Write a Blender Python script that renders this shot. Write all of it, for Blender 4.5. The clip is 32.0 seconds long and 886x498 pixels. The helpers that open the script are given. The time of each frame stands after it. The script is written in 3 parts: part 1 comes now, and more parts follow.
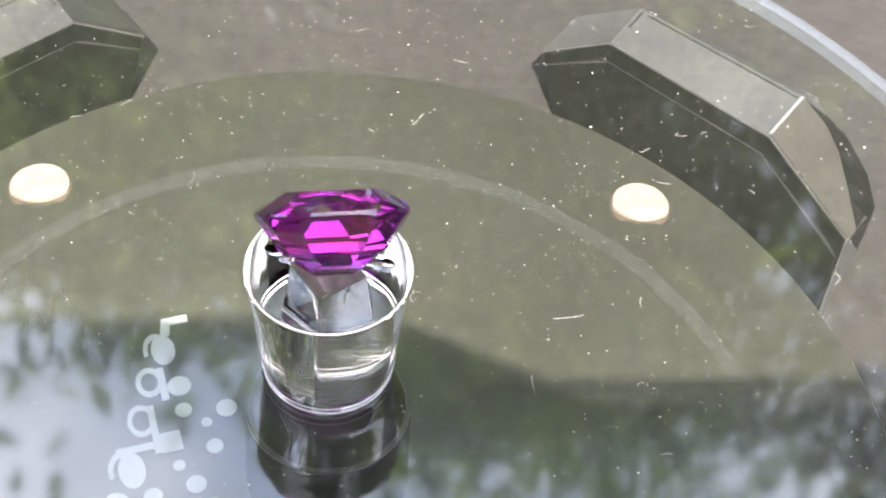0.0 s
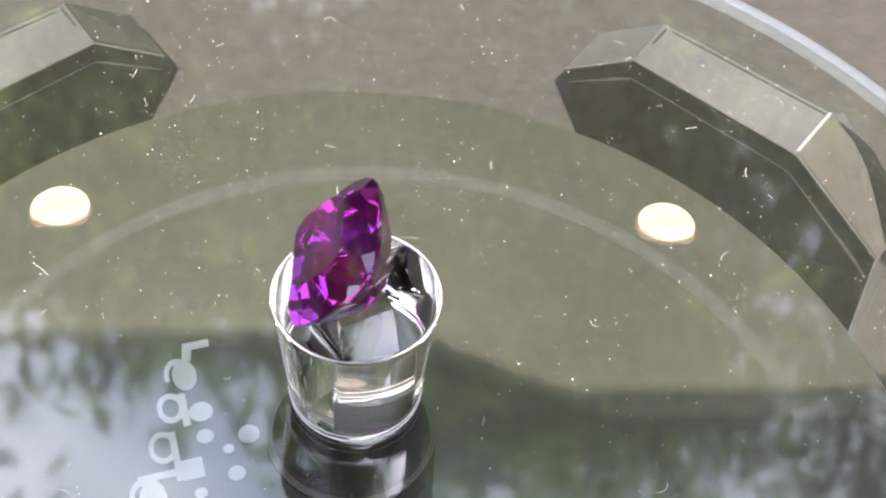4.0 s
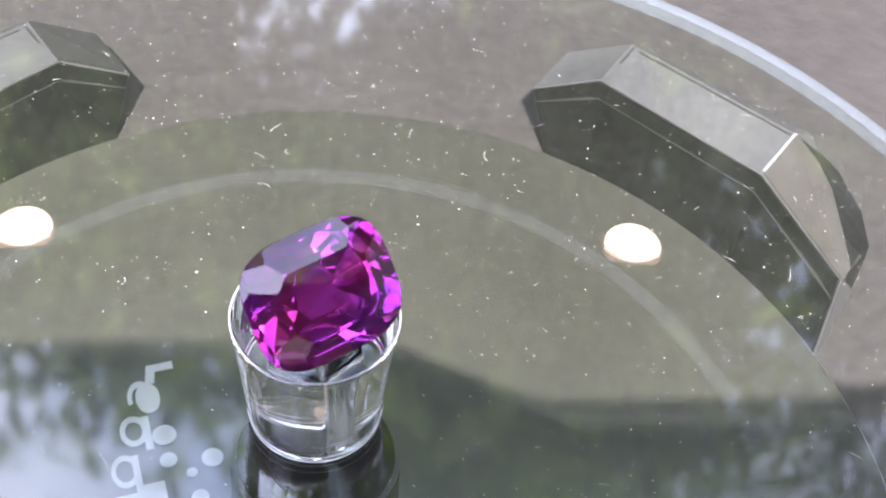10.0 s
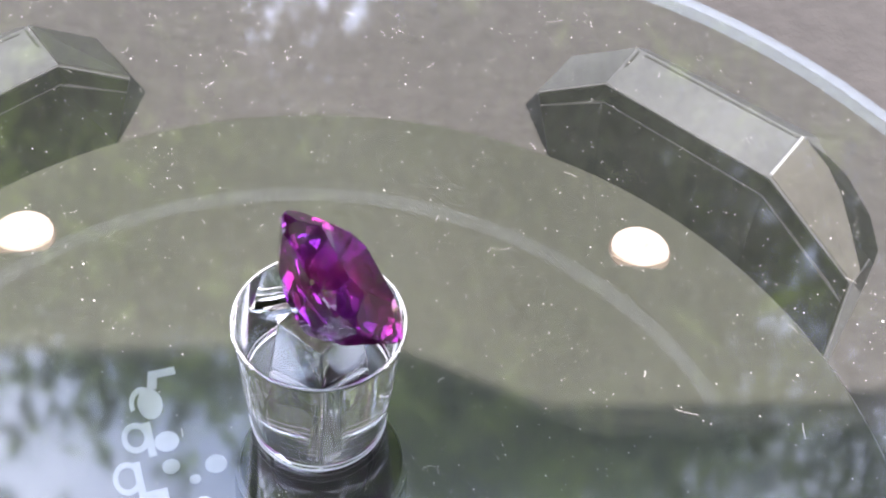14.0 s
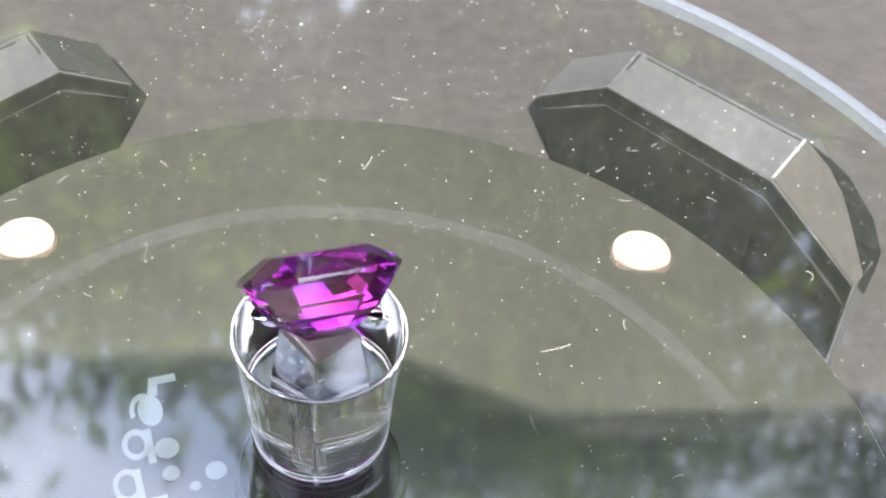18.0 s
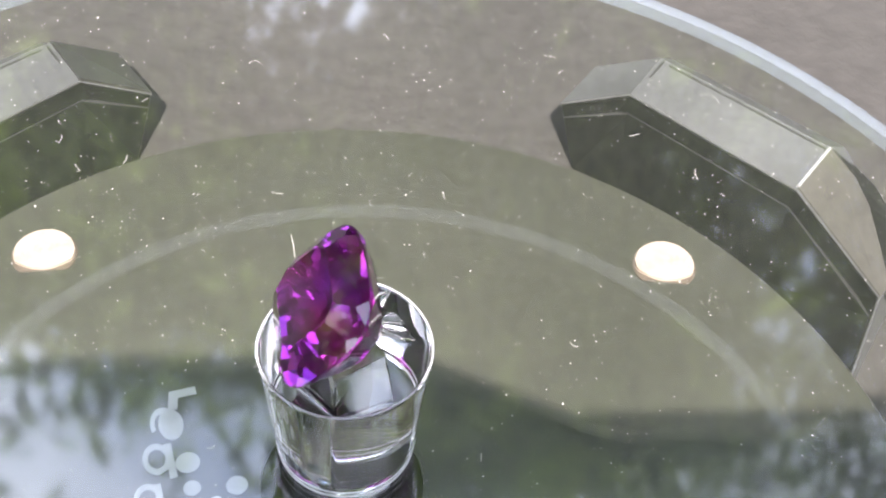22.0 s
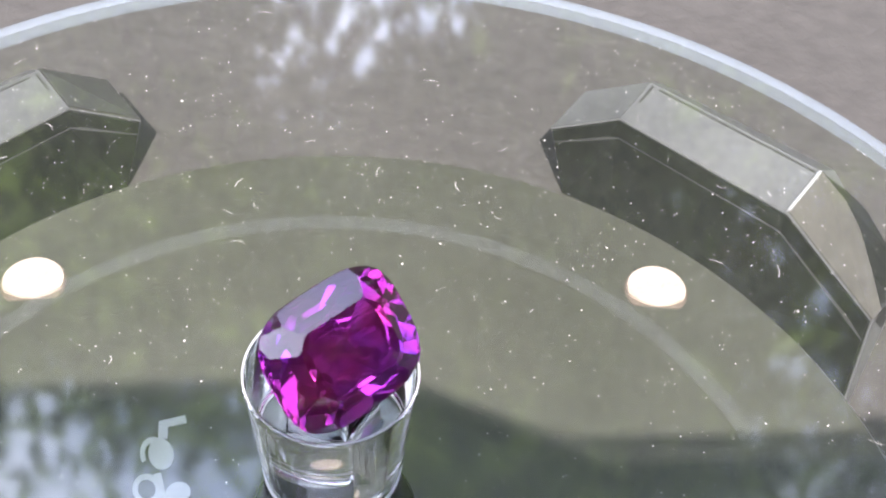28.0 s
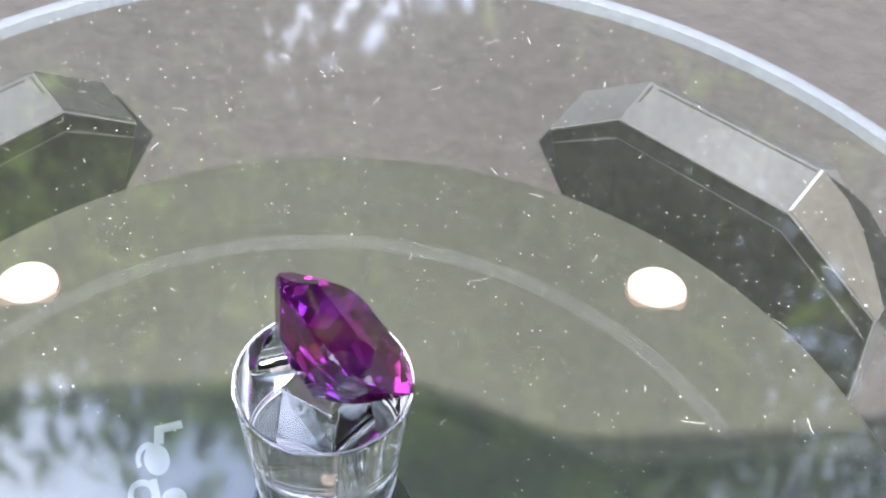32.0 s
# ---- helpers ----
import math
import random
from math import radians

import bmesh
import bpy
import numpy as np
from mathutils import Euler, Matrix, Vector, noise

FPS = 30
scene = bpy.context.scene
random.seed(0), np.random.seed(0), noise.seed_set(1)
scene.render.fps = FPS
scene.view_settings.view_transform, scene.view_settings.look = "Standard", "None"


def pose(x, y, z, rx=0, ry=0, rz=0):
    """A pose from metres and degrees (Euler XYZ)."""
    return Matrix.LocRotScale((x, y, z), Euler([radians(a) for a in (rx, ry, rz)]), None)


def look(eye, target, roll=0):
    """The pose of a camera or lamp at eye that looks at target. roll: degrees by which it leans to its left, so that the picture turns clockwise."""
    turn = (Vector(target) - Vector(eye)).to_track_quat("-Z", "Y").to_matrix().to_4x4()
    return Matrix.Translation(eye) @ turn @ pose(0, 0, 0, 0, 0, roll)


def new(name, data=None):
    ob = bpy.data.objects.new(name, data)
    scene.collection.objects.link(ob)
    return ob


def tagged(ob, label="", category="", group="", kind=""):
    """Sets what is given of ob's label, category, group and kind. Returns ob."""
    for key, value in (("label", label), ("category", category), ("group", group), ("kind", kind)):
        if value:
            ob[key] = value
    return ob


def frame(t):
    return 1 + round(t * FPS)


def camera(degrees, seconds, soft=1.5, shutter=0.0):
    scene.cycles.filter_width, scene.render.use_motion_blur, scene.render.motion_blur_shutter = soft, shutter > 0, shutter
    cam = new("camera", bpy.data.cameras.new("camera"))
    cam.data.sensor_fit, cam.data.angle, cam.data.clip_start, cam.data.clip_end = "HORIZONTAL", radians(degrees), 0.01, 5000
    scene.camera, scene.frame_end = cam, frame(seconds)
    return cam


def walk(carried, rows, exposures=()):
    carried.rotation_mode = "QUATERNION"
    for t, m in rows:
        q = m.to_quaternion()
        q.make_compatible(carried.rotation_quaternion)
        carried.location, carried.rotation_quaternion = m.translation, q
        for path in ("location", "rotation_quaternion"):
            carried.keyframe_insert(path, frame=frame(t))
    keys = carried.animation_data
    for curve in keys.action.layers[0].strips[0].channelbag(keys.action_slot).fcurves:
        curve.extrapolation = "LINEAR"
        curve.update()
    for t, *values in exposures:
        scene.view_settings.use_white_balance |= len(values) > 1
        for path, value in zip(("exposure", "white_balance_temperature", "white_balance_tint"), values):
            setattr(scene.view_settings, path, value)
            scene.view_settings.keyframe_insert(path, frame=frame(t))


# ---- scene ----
# A cut gemstone on a clear cup stand, turning on a clear disc above a grey turntable base, outdoors in sun.
# Plan unit U = 6.4 mm (radius of the cup's rim); heights are counted from the disc's top, the ground lies 4.7 U below it.
U = 0.0064
TURN = 20.45            # degrees per second, counter-clockwise from above
AXIS = (0.006, -0.079)

ROWS = [
    (0.0, (-0.00073, -0.06599, 0.12936), (0.00925, 0.00490, 0.04598), 5.94),
    (0.5, (-0.00062, -0.06538, 0.12910), (0.00855, 0.00562, 0.04570), 5.29),
    (1.0, (-0.00106, -0.06536, 0.12910), (0.00821, 0.00585, 0.04588), 5.24),
    (1.5, (-0.00123, -0.06469, 0.12907), (0.00700, 0.00639, 0.04563), 4.76),
    (2.0, (-0.00114, -0.06502, 0.12939), (0.00730, 0.00605, 0.04598), 4.86),
    (2.5, (-0.00111, -0.06455, 0.12902), (0.00764, 0.00683, 0.04588), 5.06),
    (3.0, (-0.00094, -0.06468, 0.12892), (0.00782, 0.00677, 0.04585), 4.89),
    (3.5, (-0.00081, -0.06391, 0.12918), (0.00753, 0.00744, 0.04597), 4.67),
    (5.5, (-0.00132, -0.06357, 0.12895), (0.00743, 0.00835, 0.04625), 4.98),
    (6.0, (-0.00118, -0.06317, 0.12901), (0.00818, 0.00868, 0.04633), 5.30),
    (6.5, (-0.00112, -0.06309, 0.12918), (0.00842, 0.00884, 0.04656), 5.41),
    (7.0, (-0.00140, -0.06307, 0.12919), (0.00834, 0.00876, 0.04651), 5.59),
    (7.5, (-0.00129, -0.06284, 0.12916), (0.00863, 0.00893, 0.04644), 5.75),
    (8.0, (-0.00115, -0.06310, 0.12926), (0.00902, 0.00876, 0.04664), 5.85),
    (8.5, (-0.00100, -0.06295, 0.12929), (0.00956, 0.00888, 0.04668), 6.05),
    (9.0, (-0.00092, -0.06283, 0.12914), (0.00955, 0.00918, 0.04667), 5.97),
    (9.5, (-0.00046, -0.06299, 0.12928), (0.01029, 0.00916, 0.04697), 6.05),
    (10.0, (-0.00038, -0.06289, 0.12937), (0.01033, 0.00925, 0.04704), 6.05),
    (10.5, (-0.00064, -0.06319, 0.12920), (0.01013, 0.00925, 0.04715), 6.05),
    (11.0, (-0.00080, -0.06302, 0.12911), (0.00984, 0.00947, 0.04709), 5.95),
    (11.5, (-0.00098, -0.06276, 0.12917), (0.00926, 0.00962, 0.04699), 5.74),
    (12.0, (-0.00058, -0.06256, 0.12900), (0.00968, 0.00997, 0.04695), 5.63),
    (12.5, (-0.00044, -0.06264, 0.12889), (0.00994, 0.00992, 0.04687), 5.72),
    (13.0, (-0.00043, -0.06229, 0.12898), (0.00982, 0.01021, 0.04688), 5.66),
    (13.5, (-0.00025, -0.06241, 0.12875), (0.01016, 0.01021, 0.04677), 5.70),
    (14.0, (-0.00102, -0.06243, 0.12736), (0.00988, 0.01053, 0.04574), 5.94),
    (14.5, (-0.00071, -0.06169, 0.12740), (0.01022, 0.01119, 0.04572), 5.86),
    (16.5, (-0.00105, -0.06157, 0.12738), (0.00963, 0.01141, 0.04574), 5.77),
    (17.0, (-0.00041, -0.06170, 0.12716), (0.00970, 0.01132, 0.04547), 5.32),
    (17.5, (-0.00022, -0.06149, 0.12720), (0.01019, 0.01146, 0.04547), 5.41),
    (18.0, (-0.00010, -0.06189, 0.12769), (0.01006, 0.01107, 0.04594), 5.29),
    (18.5, (-0.00019, -0.06123, 0.12764), (0.00964, 0.01183, 0.04593), 5.08),
    (19.0, (-0.00036, -0.06115, 0.12739), (0.00924, 0.01210, 0.04582), 4.92),
    (19.5, (-0.00040, -0.06091, 0.12764), (0.00898, 0.01240, 0.04610), 4.77),
    (20.0, (-0.00023, -0.06066, 0.12753), (0.00885, 0.01271, 0.04600), 4.55),
    (20.5, (-0.00057, -0.06070, 0.12694), (0.00890, 0.01290, 0.04566), 4.72),
    (21.0, (-0.00028, -0.06017, 0.12714), (0.00896, 0.01310, 0.04553), 4.62),
    (21.5, (-0.00049, -0.06036, 0.12783), (0.00834, 0.01253, 0.04583), 4.59),
    (22.0, (-0.00016, -0.06025, 0.12782), (0.00839, 0.01277, 0.04590), 4.28),
    (22.5, (-0.00053, -0.05976, 0.12755), (0.00812, 0.01339, 0.04575), 4.28),
    (23.0, (-0.00026, -0.05999, 0.12783), (0.00823, 0.01300, 0.04587), 4.22),
    (23.5, (-0.00023, -0.06034, 0.12858), (0.00810, 0.01256, 0.04652), 4.14),
    (24.0, (-0.00039, -0.06023, 0.12851), (0.00817, 0.01285, 0.04663), 4.27),
    (24.5, (-0.00047, -0.06000, 0.12822), (0.00822, 0.01335, 0.04659), 4.27),
    (25.0, (-0.00039, -0.06002, 0.12828), (0.00826, 0.01347, 0.04676), 4.22),
    (25.5, (-0.00033, -0.06061, 0.12820), (0.00860, 0.01303, 0.04683), 4.30),
    (27.5, (-0.00046, -0.06033, 0.12820), (0.00903, 0.01380, 0.04733), 4.47),
    (28.0, (-0.00022, -0.05966, 0.12774), (0.00916, 0.01468, 0.04706), 4.34),
    (28.5, (-0.00023, -0.05971, 0.12745), (0.00929, 0.01466, 0.04680), 4.31),
    (29.0, (-0.00018, -0.05959, 0.12737), (0.00925, 0.01470, 0.04663), 4.23),
    (29.5, (0.00014, -0.05953, 0.12774), (0.00937, 0.01467, 0.04689), 4.13),
    (30.0, (0.00011, -0.05937, 0.12756), (0.00936, 0.01483, 0.04670), 4.09),
    (30.5, (-0.00002, -0.05875, 0.12755), (0.00894, 0.01525, 0.04647), 4.06),
    (31.0, (0.00023, -0.05837, 0.12787), (0.00921, 0.01531, 0.04650), 4.05),
    (31.5, (0.00022, -0.05889, 0.12691), (0.00930, 0.01544, 0.04615), 3.88),
    (32.0, (0.00043, -0.05881, 0.12680), (0.00955, 0.01569, 0.04619), 3.86),
]
cam = camera(36.18, 32.0, soft=2.2)
walk(cam, [(t, look(e, g, r)) for t, e, g, r in ROWS], exposures=[(0.0, 2.78, 6700, 12), (3.0, 2.74, 6900, 14), (6.0, 2.84, 6600, 14), (8.0, 2.83, 6250, 18), (12.0, 2.90, 6200, 19), (17.0, 2.86, 6250, 14), (20.0, 2.82, 6480, 13), (23.0, 2.84, 6450, 13), (27.0, 2.86, 6250, 14), (30.0, 2.89, 6180, 17), (32.0, 2.96, 6100, 14)])

# ---- light ----
SUN_EL, SUN_AZ = 50.0, 3.0      # height, and degrees towards -x from -y
sun_way = Vector((-math.sin(radians(SUN_AZ)) * math.cos(radians(SUN_EL)), -math.cos(radians(SUN_AZ)) * math.cos(radians(SUN_EL)), math.sin(radians(SUN_EL))))
world = bpy.data.worlds.new("sky")
scene.world = world
world.use_nodes = True
wn = world.node_tree.nodes
sky = wn.new("ShaderNodeTexSky")
sky.sky_type = "NISHITA"
sky.sun_disc = False
sky.dust_density, sky.air_density = 1.6, 1.0
sky.sun_elevation = radians(SUN_EL)
sky.sun_rotation = radians(180 + SUN_AZ)
# scattered bright clouds all over the sky
wl = world.node_tree.links
wtc, wno, wra, wmx = wn.new("ShaderNodeTexCoord"), wn.new("ShaderNodeTexNoise"), wn.new("ShaderNodeMapRange"), wn.new("ShaderNodeMix")
wno.inputs["Scale"].default_value, wno.inputs["Detail"].default_value, wno.inputs["Roughness"].default_value = 2.6, 6, 0.55
wra.inputs["From Min"].default_value, wra.inputs["From Max"].default_value = 0.36, 0.58
wmx.data_type = "RGBA"
wmx.inputs[7].default_value = (4.3, 4.7, 5.5, 1)
wl.new(wtc.outputs["Generated"], wno.inputs["Vector"]), wl.new(wno.outputs[0], wra.inputs[0]), wl.new(wra.outputs[0], wmx.inputs[0])
wl.new(sky.outputs[0], wmx.inputs[6]), wl.new(wmx.outputs[2], wn["Background"].inputs[0])
wn["Background"].inputs[1].default_value = 0.15
sun = new("sun", bpy.data.lights.new("sun", "SUN"))
sun.data.energy, sun.data.angle, sun.data.color = 3.0, radians(0.6), (1.0, 0.95, 0.88)
sun.matrix_world = look(sun_way * 3, (0, 0, 0))


def P(x, y, z):
    """Plan units to metres."""
    return Vector((x * U, y * U, (z + 6) * U))


# ---- materials ----
def material(name):
    m = bpy.data.materials.new(name)
    m.use_nodes = True
    n = m.node_tree.nodes
    return m, n, m.node_tree.links, n["Principled BSDF"]


def mottled(name, dark, light, scale, rough=0.6, bump=0.2, metal=0.0, fine=8.0, depth=0.0002, gloss=0.5):
    """Two scales of noise between two colours, with fine relief."""
    m, n, l, b = material(name)
    tc = n.new("ShaderNodeTexCoord")
    big, small = n.new("ShaderNodeTexNoise"), n.new("ShaderNodeTexNoise")
    big.inputs["Scale"].default_value, big.inputs["Detail"].default_value = scale, 5
    small.inputs["Scale"].default_value, small.inputs["Detail"].default_value = scale * fine, 4
    for t in (big, small):
        l.new(tc.outputs["Object"], t.inputs["Vector"])
    add = n.new("ShaderNodeMix")
    add.data_type = "FLOAT"
    add.inputs[0].default_value = 0.4
    l.new(big.outputs[0], add.inputs[2]), l.new(small.outputs[0], add.inputs[3])
    ramp = n.new("ShaderNodeValToRGB")
    ramp.color_ramp.elements[0].position, ramp.color_ramp.elements[1].position = 0.33, 0.67
    ramp.color_ramp.elements[0].color, ramp.color_ramp.elements[1].color = (*dark, 1), (*light, 1)
    l.new(add.outputs[0], ramp.inputs[0]), l.new(ramp.outputs[0], b.inputs["Base Color"])
    bp = n.new("ShaderNodeBump")
    bp.inputs["Strength"].default_value, bp.inputs["Distance"].default_value = bump, depth
    l.new(small.outputs[0], bp.inputs["Height"]), l.new(bp.outputs[0], b.inputs["Normal"])
    b.inputs["Roughness"].default_value, b.inputs["Metallic"].default_value = rough, metal
    b.inputs["Specular IOR Level"].default_value = gloss
    return m


def glass(name, colour, ior, rough=0.0):
    m, n, l, b = material(name)
    b.inputs["Base Color"].default_value = (*colour, 1)
    b.inputs["Transmission Weight"].default_value = 1.0
    b.inputs["Roughness"].default_value, b.inputs["IOR"].default_value = rough, ior
    return m


def clear_sheet(name):
    """The disc's upper face: see-through, with a film of dust and painted greenish haze, and a soft mirror of the sky
    and trees.
    """
    m, n, l, b = material(name)
    n.remove(b)
    tc = n.new("ShaderNodeTexCoord")
    tr, df, gl = n.new("ShaderNodeBsdfTransparent"), n.new("ShaderNodeBsdfDiffuse"), n.new("ShaderNodeBsdfGlossy")
    tr.inputs[0].default_value = (0.97, 0.985, 0.965, 1)
    # film colour leans green to paint in haze from the mirrored leaves
    df.inputs[0].default_value = (0.74, 0.77, 0.68, 1)
    gl.inputs["Roughness"].default_value = 0.048
    film, grain, ramp = n.new("ShaderNodeTexNoise"), n.new("ShaderNodeTexNoise"), n.new("ShaderNodeMapRange")
    film.inputs["Scale"].default_value, film.inputs["Detail"].default_value = 60, 4
    grain.inputs["Scale"].default_value, grain.inputs["Detail"].default_value = 900, 2
    for t in (film, grain):
        l.new(tc.outputs["Object"], t.inputs["Vector"])
    mul = n.new("ShaderNodeMath")
    mul.operation = "MULTIPLY"
    l.new(film.outputs[0], mul.inputs[0]), l.new(grain.outputs[0], mul.inputs[1])
    ramp.inputs["From Min"].default_value, ramp.inputs["From Max"].default_value = 0.12, 0.42
    ramp.inputs["To Min"].default_value, ramp.inputs["To Max"].default_value = 0.009, 0.019
    l.new(mul.outputs[0], ramp.inputs[0])
    a, c = n.new("ShaderNodeMixShader"), n.new("ShaderNodeMixShader")
    l.new(ramp.outputs[0], a.inputs[0]), l.new(tr.outputs[0], a.inputs[1]), l.new(df.outputs[0], a.inputs[2])
    fr, dbl = n.new("ShaderNodeFresnel"), n.new("ShaderNodeMath")
    fr.inputs["IOR"].default_value = 1.5
    dbl.operation = "MULTIPLY"
    dbl.inputs[1].default_value = 3.8
    l.new(fr.outputs[0], dbl.inputs[0]), l.new(dbl.outputs[0], c.inputs[0])
    l.new(a.outputs[0], c.inputs[1]), l.new(gl.outputs[0], c.inputs[2])
    l.new(c.outputs[0], n["Material Output"].inputs[0])
    return m


def veil(name, colour, amount):
    """Thin translucent matter: part see-through, part diffuse."""
    m, n, l, b = material(name)
    b.inputs["Base Color"].default_value = (*colour, 1)
    b.inputs["Roughness"].default_value = 0.4
    b.inputs["Alpha"].default_value = amount
    return m


def foliage(name, dark, light):
    m, n, l, b = material(name)
    info, ramp = n.new("ShaderNodeNewGeometry"), n.new("ShaderNodeValToRGB")
    # noise patches paint sunlit and shaded clumps into the leaf colour
    tc, no, mx = n.new("ShaderNodeTexCoord"), n.new("ShaderNodeTexNoise"), n.new("ShaderNodeMix")
    no.inputs["Scale"].default_value, no.inputs["Detail"].default_value = 3.6, 2
    mr = n.new("ShaderNodeMapRange")
    mr.inputs["From Min"].default_value, mr.inputs["From Max"].default_value = 0.44, 0.57
    l.new(tc.outputs["Object"], no.inputs["Vector"]), l.new(no.outputs[0], mr.inputs[0])
    mx.data_type = "FLOAT"
    mx.inputs[0].default_value = 0.75
    l.new(info.outputs["Random Per Island"], mx.inputs[2]), l.new(mr.outputs[0], mx.inputs[3])
    ramp.color_ramp.elements[0].color, ramp.color_ramp.elements[1].color = (*dark, 1), (*light, 1)
    l.new(mx.outputs[0], ramp.inputs[0]), l.new(ramp.outputs[0], b.inputs["Base Color"])
    b.inputs["Roughness"].default_value = 0.55
    tl, mix = n.new("ShaderNodeBsdfTranslucent"), n.new("ShaderNodeMixShader")
    l.new(ramp.outputs[0], tl.inputs[0])
    mix.inputs[0].default_value = 0.35
    l.new(b.outputs[0], mix.inputs[1]), l.new(tl.outputs[0], mix.inputs[2])
    l.new(mix.outputs[0], n["Material Output"].inputs[0])
    return m


M_GROUND = mottled("paving", (0.0245, 0.0217, 0.0196), (0.043, 0.0383, 0.0352), 22, rough=0.85, bump=0.5, fine=14, depth=0.001)
M_PLATE = mottled("dark_grey_plastic", (0.030, 0.031, 0.023), (0.041, 0.041, 0.032), 55, rough=0.3, bump=0.06, fine=22, depth=0.0001)
M_FOOT = mottled("grey_plastic", (0.058, 0.058, 0.059), (0.095, 0.095, 0.095), 70, rough=0.42, bump=0.25, fine=14, gloss=0.22, depth=0.0001)
# darker copy of the foot's grey: paints shade on the end slopes
M_SLOPE_SHADE = mottled("shaded_grey_plastic", (0.040, 0.037, 0.032), (0.068, 0.063, 0.055), 80, rough=0.6, bump=0.25, fine=14, gloss=0.15, depth=0.0001)
# lightened grey: the ridge's glint is painted into its colour
M_RIDGE = mottled("ridge_glint", (0.20, 0.20, 0.20), (0.34, 0.34, 0.34), 110, rough=0.22, bump=0.2)
M_CELL = mottled("solar_cell", (0.004, 0.005, 0.004), (0.007, 0.008, 0.006), 90, rough=0.35, bump=0.05, gloss=0.12)
M_EDGE = mottled("pale_edge", (0.022, 0.022, 0.02), (0.035, 0.035, 0.032), 90, rough=0.35, bump=0.1)
M_CAP = mottled("warm_white_nylon", (0.25, 0.20, 0.16), (0.40, 0.33, 0.28), 260, rough=0.3, bump=0.15)
M_SEAT = mottled("brownish_seat", (0.06, 0.045, 0.035), (0.10, 0.078, 0.06), 160, rough=0.5, bump=0.1)
M_HUB = mottled("dark_hub", (0.006, 0.007, 0.006), (0.012, 0.013, 0.011), 120, rough=0.6, bump=0.1, gloss=0.08)
M_PRINT = mottled("white_print", (0.40, 0.41, 0.41), (0.48, 0.49, 0.48), 180, rough=0.5, bump=0.05)
M_SHEET = clear_sheet("dusty_clear_sheet")
M_UNDER = veil("clear_underside", (0.8, 0.9, 0.85), 0.0)
M_RIM = veil("frosted_rim", (0.22, 0.26, 0.31), 0.21)
M_RING = veil("milky_line", (0.30, 0.32, 0.35), 0.024)
M_DUST = mottled("dust", (0.30, 0.29, 0.25), (0.58, 0.56, 0.51), 400, rough=0.7, bump=0.0)
M_CUP = glass("clear_acrylic", (0.82, 0.82, 0.83), 1.49)
M_LIP = veil("lip_shine", (0.55, 0.55, 0.57), 0.36)
M_BASE = veil("base_shine", (0.8, 0.8, 0.82), 0.55)
M_GEM = glass("purple_crystal", (0.25, 0.015, 0.18), 1.76, 0.03)
M_GEM.node_tree.nodes["Principled BSDF"].inputs["Transmission Weight"].default_value = 0.975
gn, gk = M_GEM.node_tree.nodes, M_GEM.node_tree.links
gt, gz, gr = gn.new("ShaderNodeTexCoord"), gn.new("ShaderNodeTexNoise"), gn.new("ShaderNodeValToRGB")
gz.inputs["Scale"].default_value, gz.inputs["Detail"].default_value = 190, 2
gr.color_ramp.elements[0].position, gr.color_ramp.elements[1].position = 0.38, 0.62
gr.color_ramp.elements[0].color, gr.color_ramp.elements[1].color = (0.33, 0.021, 0.16, 1), (0.21, 0.022, 0.33, 1)
gk.new(gt.outputs["Object"], gz.inputs["Vector"]), gk.new(gz.outputs[0], gr.inputs[0]), gk.new(gr.outputs[0], gn["Principled BSDF"].inputs["Base Color"])
M_BARK = mottled("bark", (0.05, 0.038, 0.028), (0.13, 0.10, 0.075), 6, rough=0.9, bump=0.8, depth=0.02)
M_LEAF = foliage("leaves", (0.008, 0.015, 0.004), (0.25, 0.36, 0.065))
M_BODY = mottled("black_body", (0.02, 0.02, 0.02), (0.035, 0.035, 0.035), 80, rough=0.6, bump=0.2)


# ---- mesh helpers ----
def mesh_of(bm, mats, smooth=None):
    me = bpy.data.meshes.new("mesh")
    bmesh.ops.recalc_face_normals(bm, faces=bm.faces[:])
    if smooth is not None:
        for f in bm.faces:
            f.smooth = True
        for e in bm.edges:
            if len(e.link_faces) == 2 and e.calc_face_angle(0) > radians(smooth):
                e.smooth = False
    bm.to_mesh(me)
    bm.free()
    for m in (mats if isinstance(mats, (list, tuple)) else [mats]):
        me.materials.append(m)
    return me


def part(name, bm, mats, parent, label="", smooth=None):
    ob = new(name, mesh_of(bm, mats, smooth))
    ob.parent = parent
    if label:
        tagged(ob, label)
    return ob


def lathe(profile, seg=96, closed=True):
    """A body turned about z; profile rows are (radius, height) in plan units, heights from the thing's own base."""
    bm = bmesh.new()
    rings = []
    for r, z in profile:
        if r < 1e-6:
            rings.append([bm.verts.new((0, 0, z * U))])
        else:
            rings.append([bm.verts.new((r * U * math.cos(a), r * U * math.sin(a), z * U)) for a in (2 * math.pi * i / seg for i in range(seg))])
    pairs = list(zip(rings, rings[1:])) + ([(rings[-1], rings[0])] if closed else [])
    for p, q in pairs:
        for i in range(seg):
            j = (i + 1) % seg
            if len(p) == 1 and len(q) == 1:
                break
            if len(p) == 1:
                bm.faces.new((p[0], q[j], q[i]))
            elif len(q) == 1:
                bm.faces.new((p[i], p[j], q[0]))
            else:
                bm.faces.new((p[i], p[j], q[j], q[i]))
    return bm


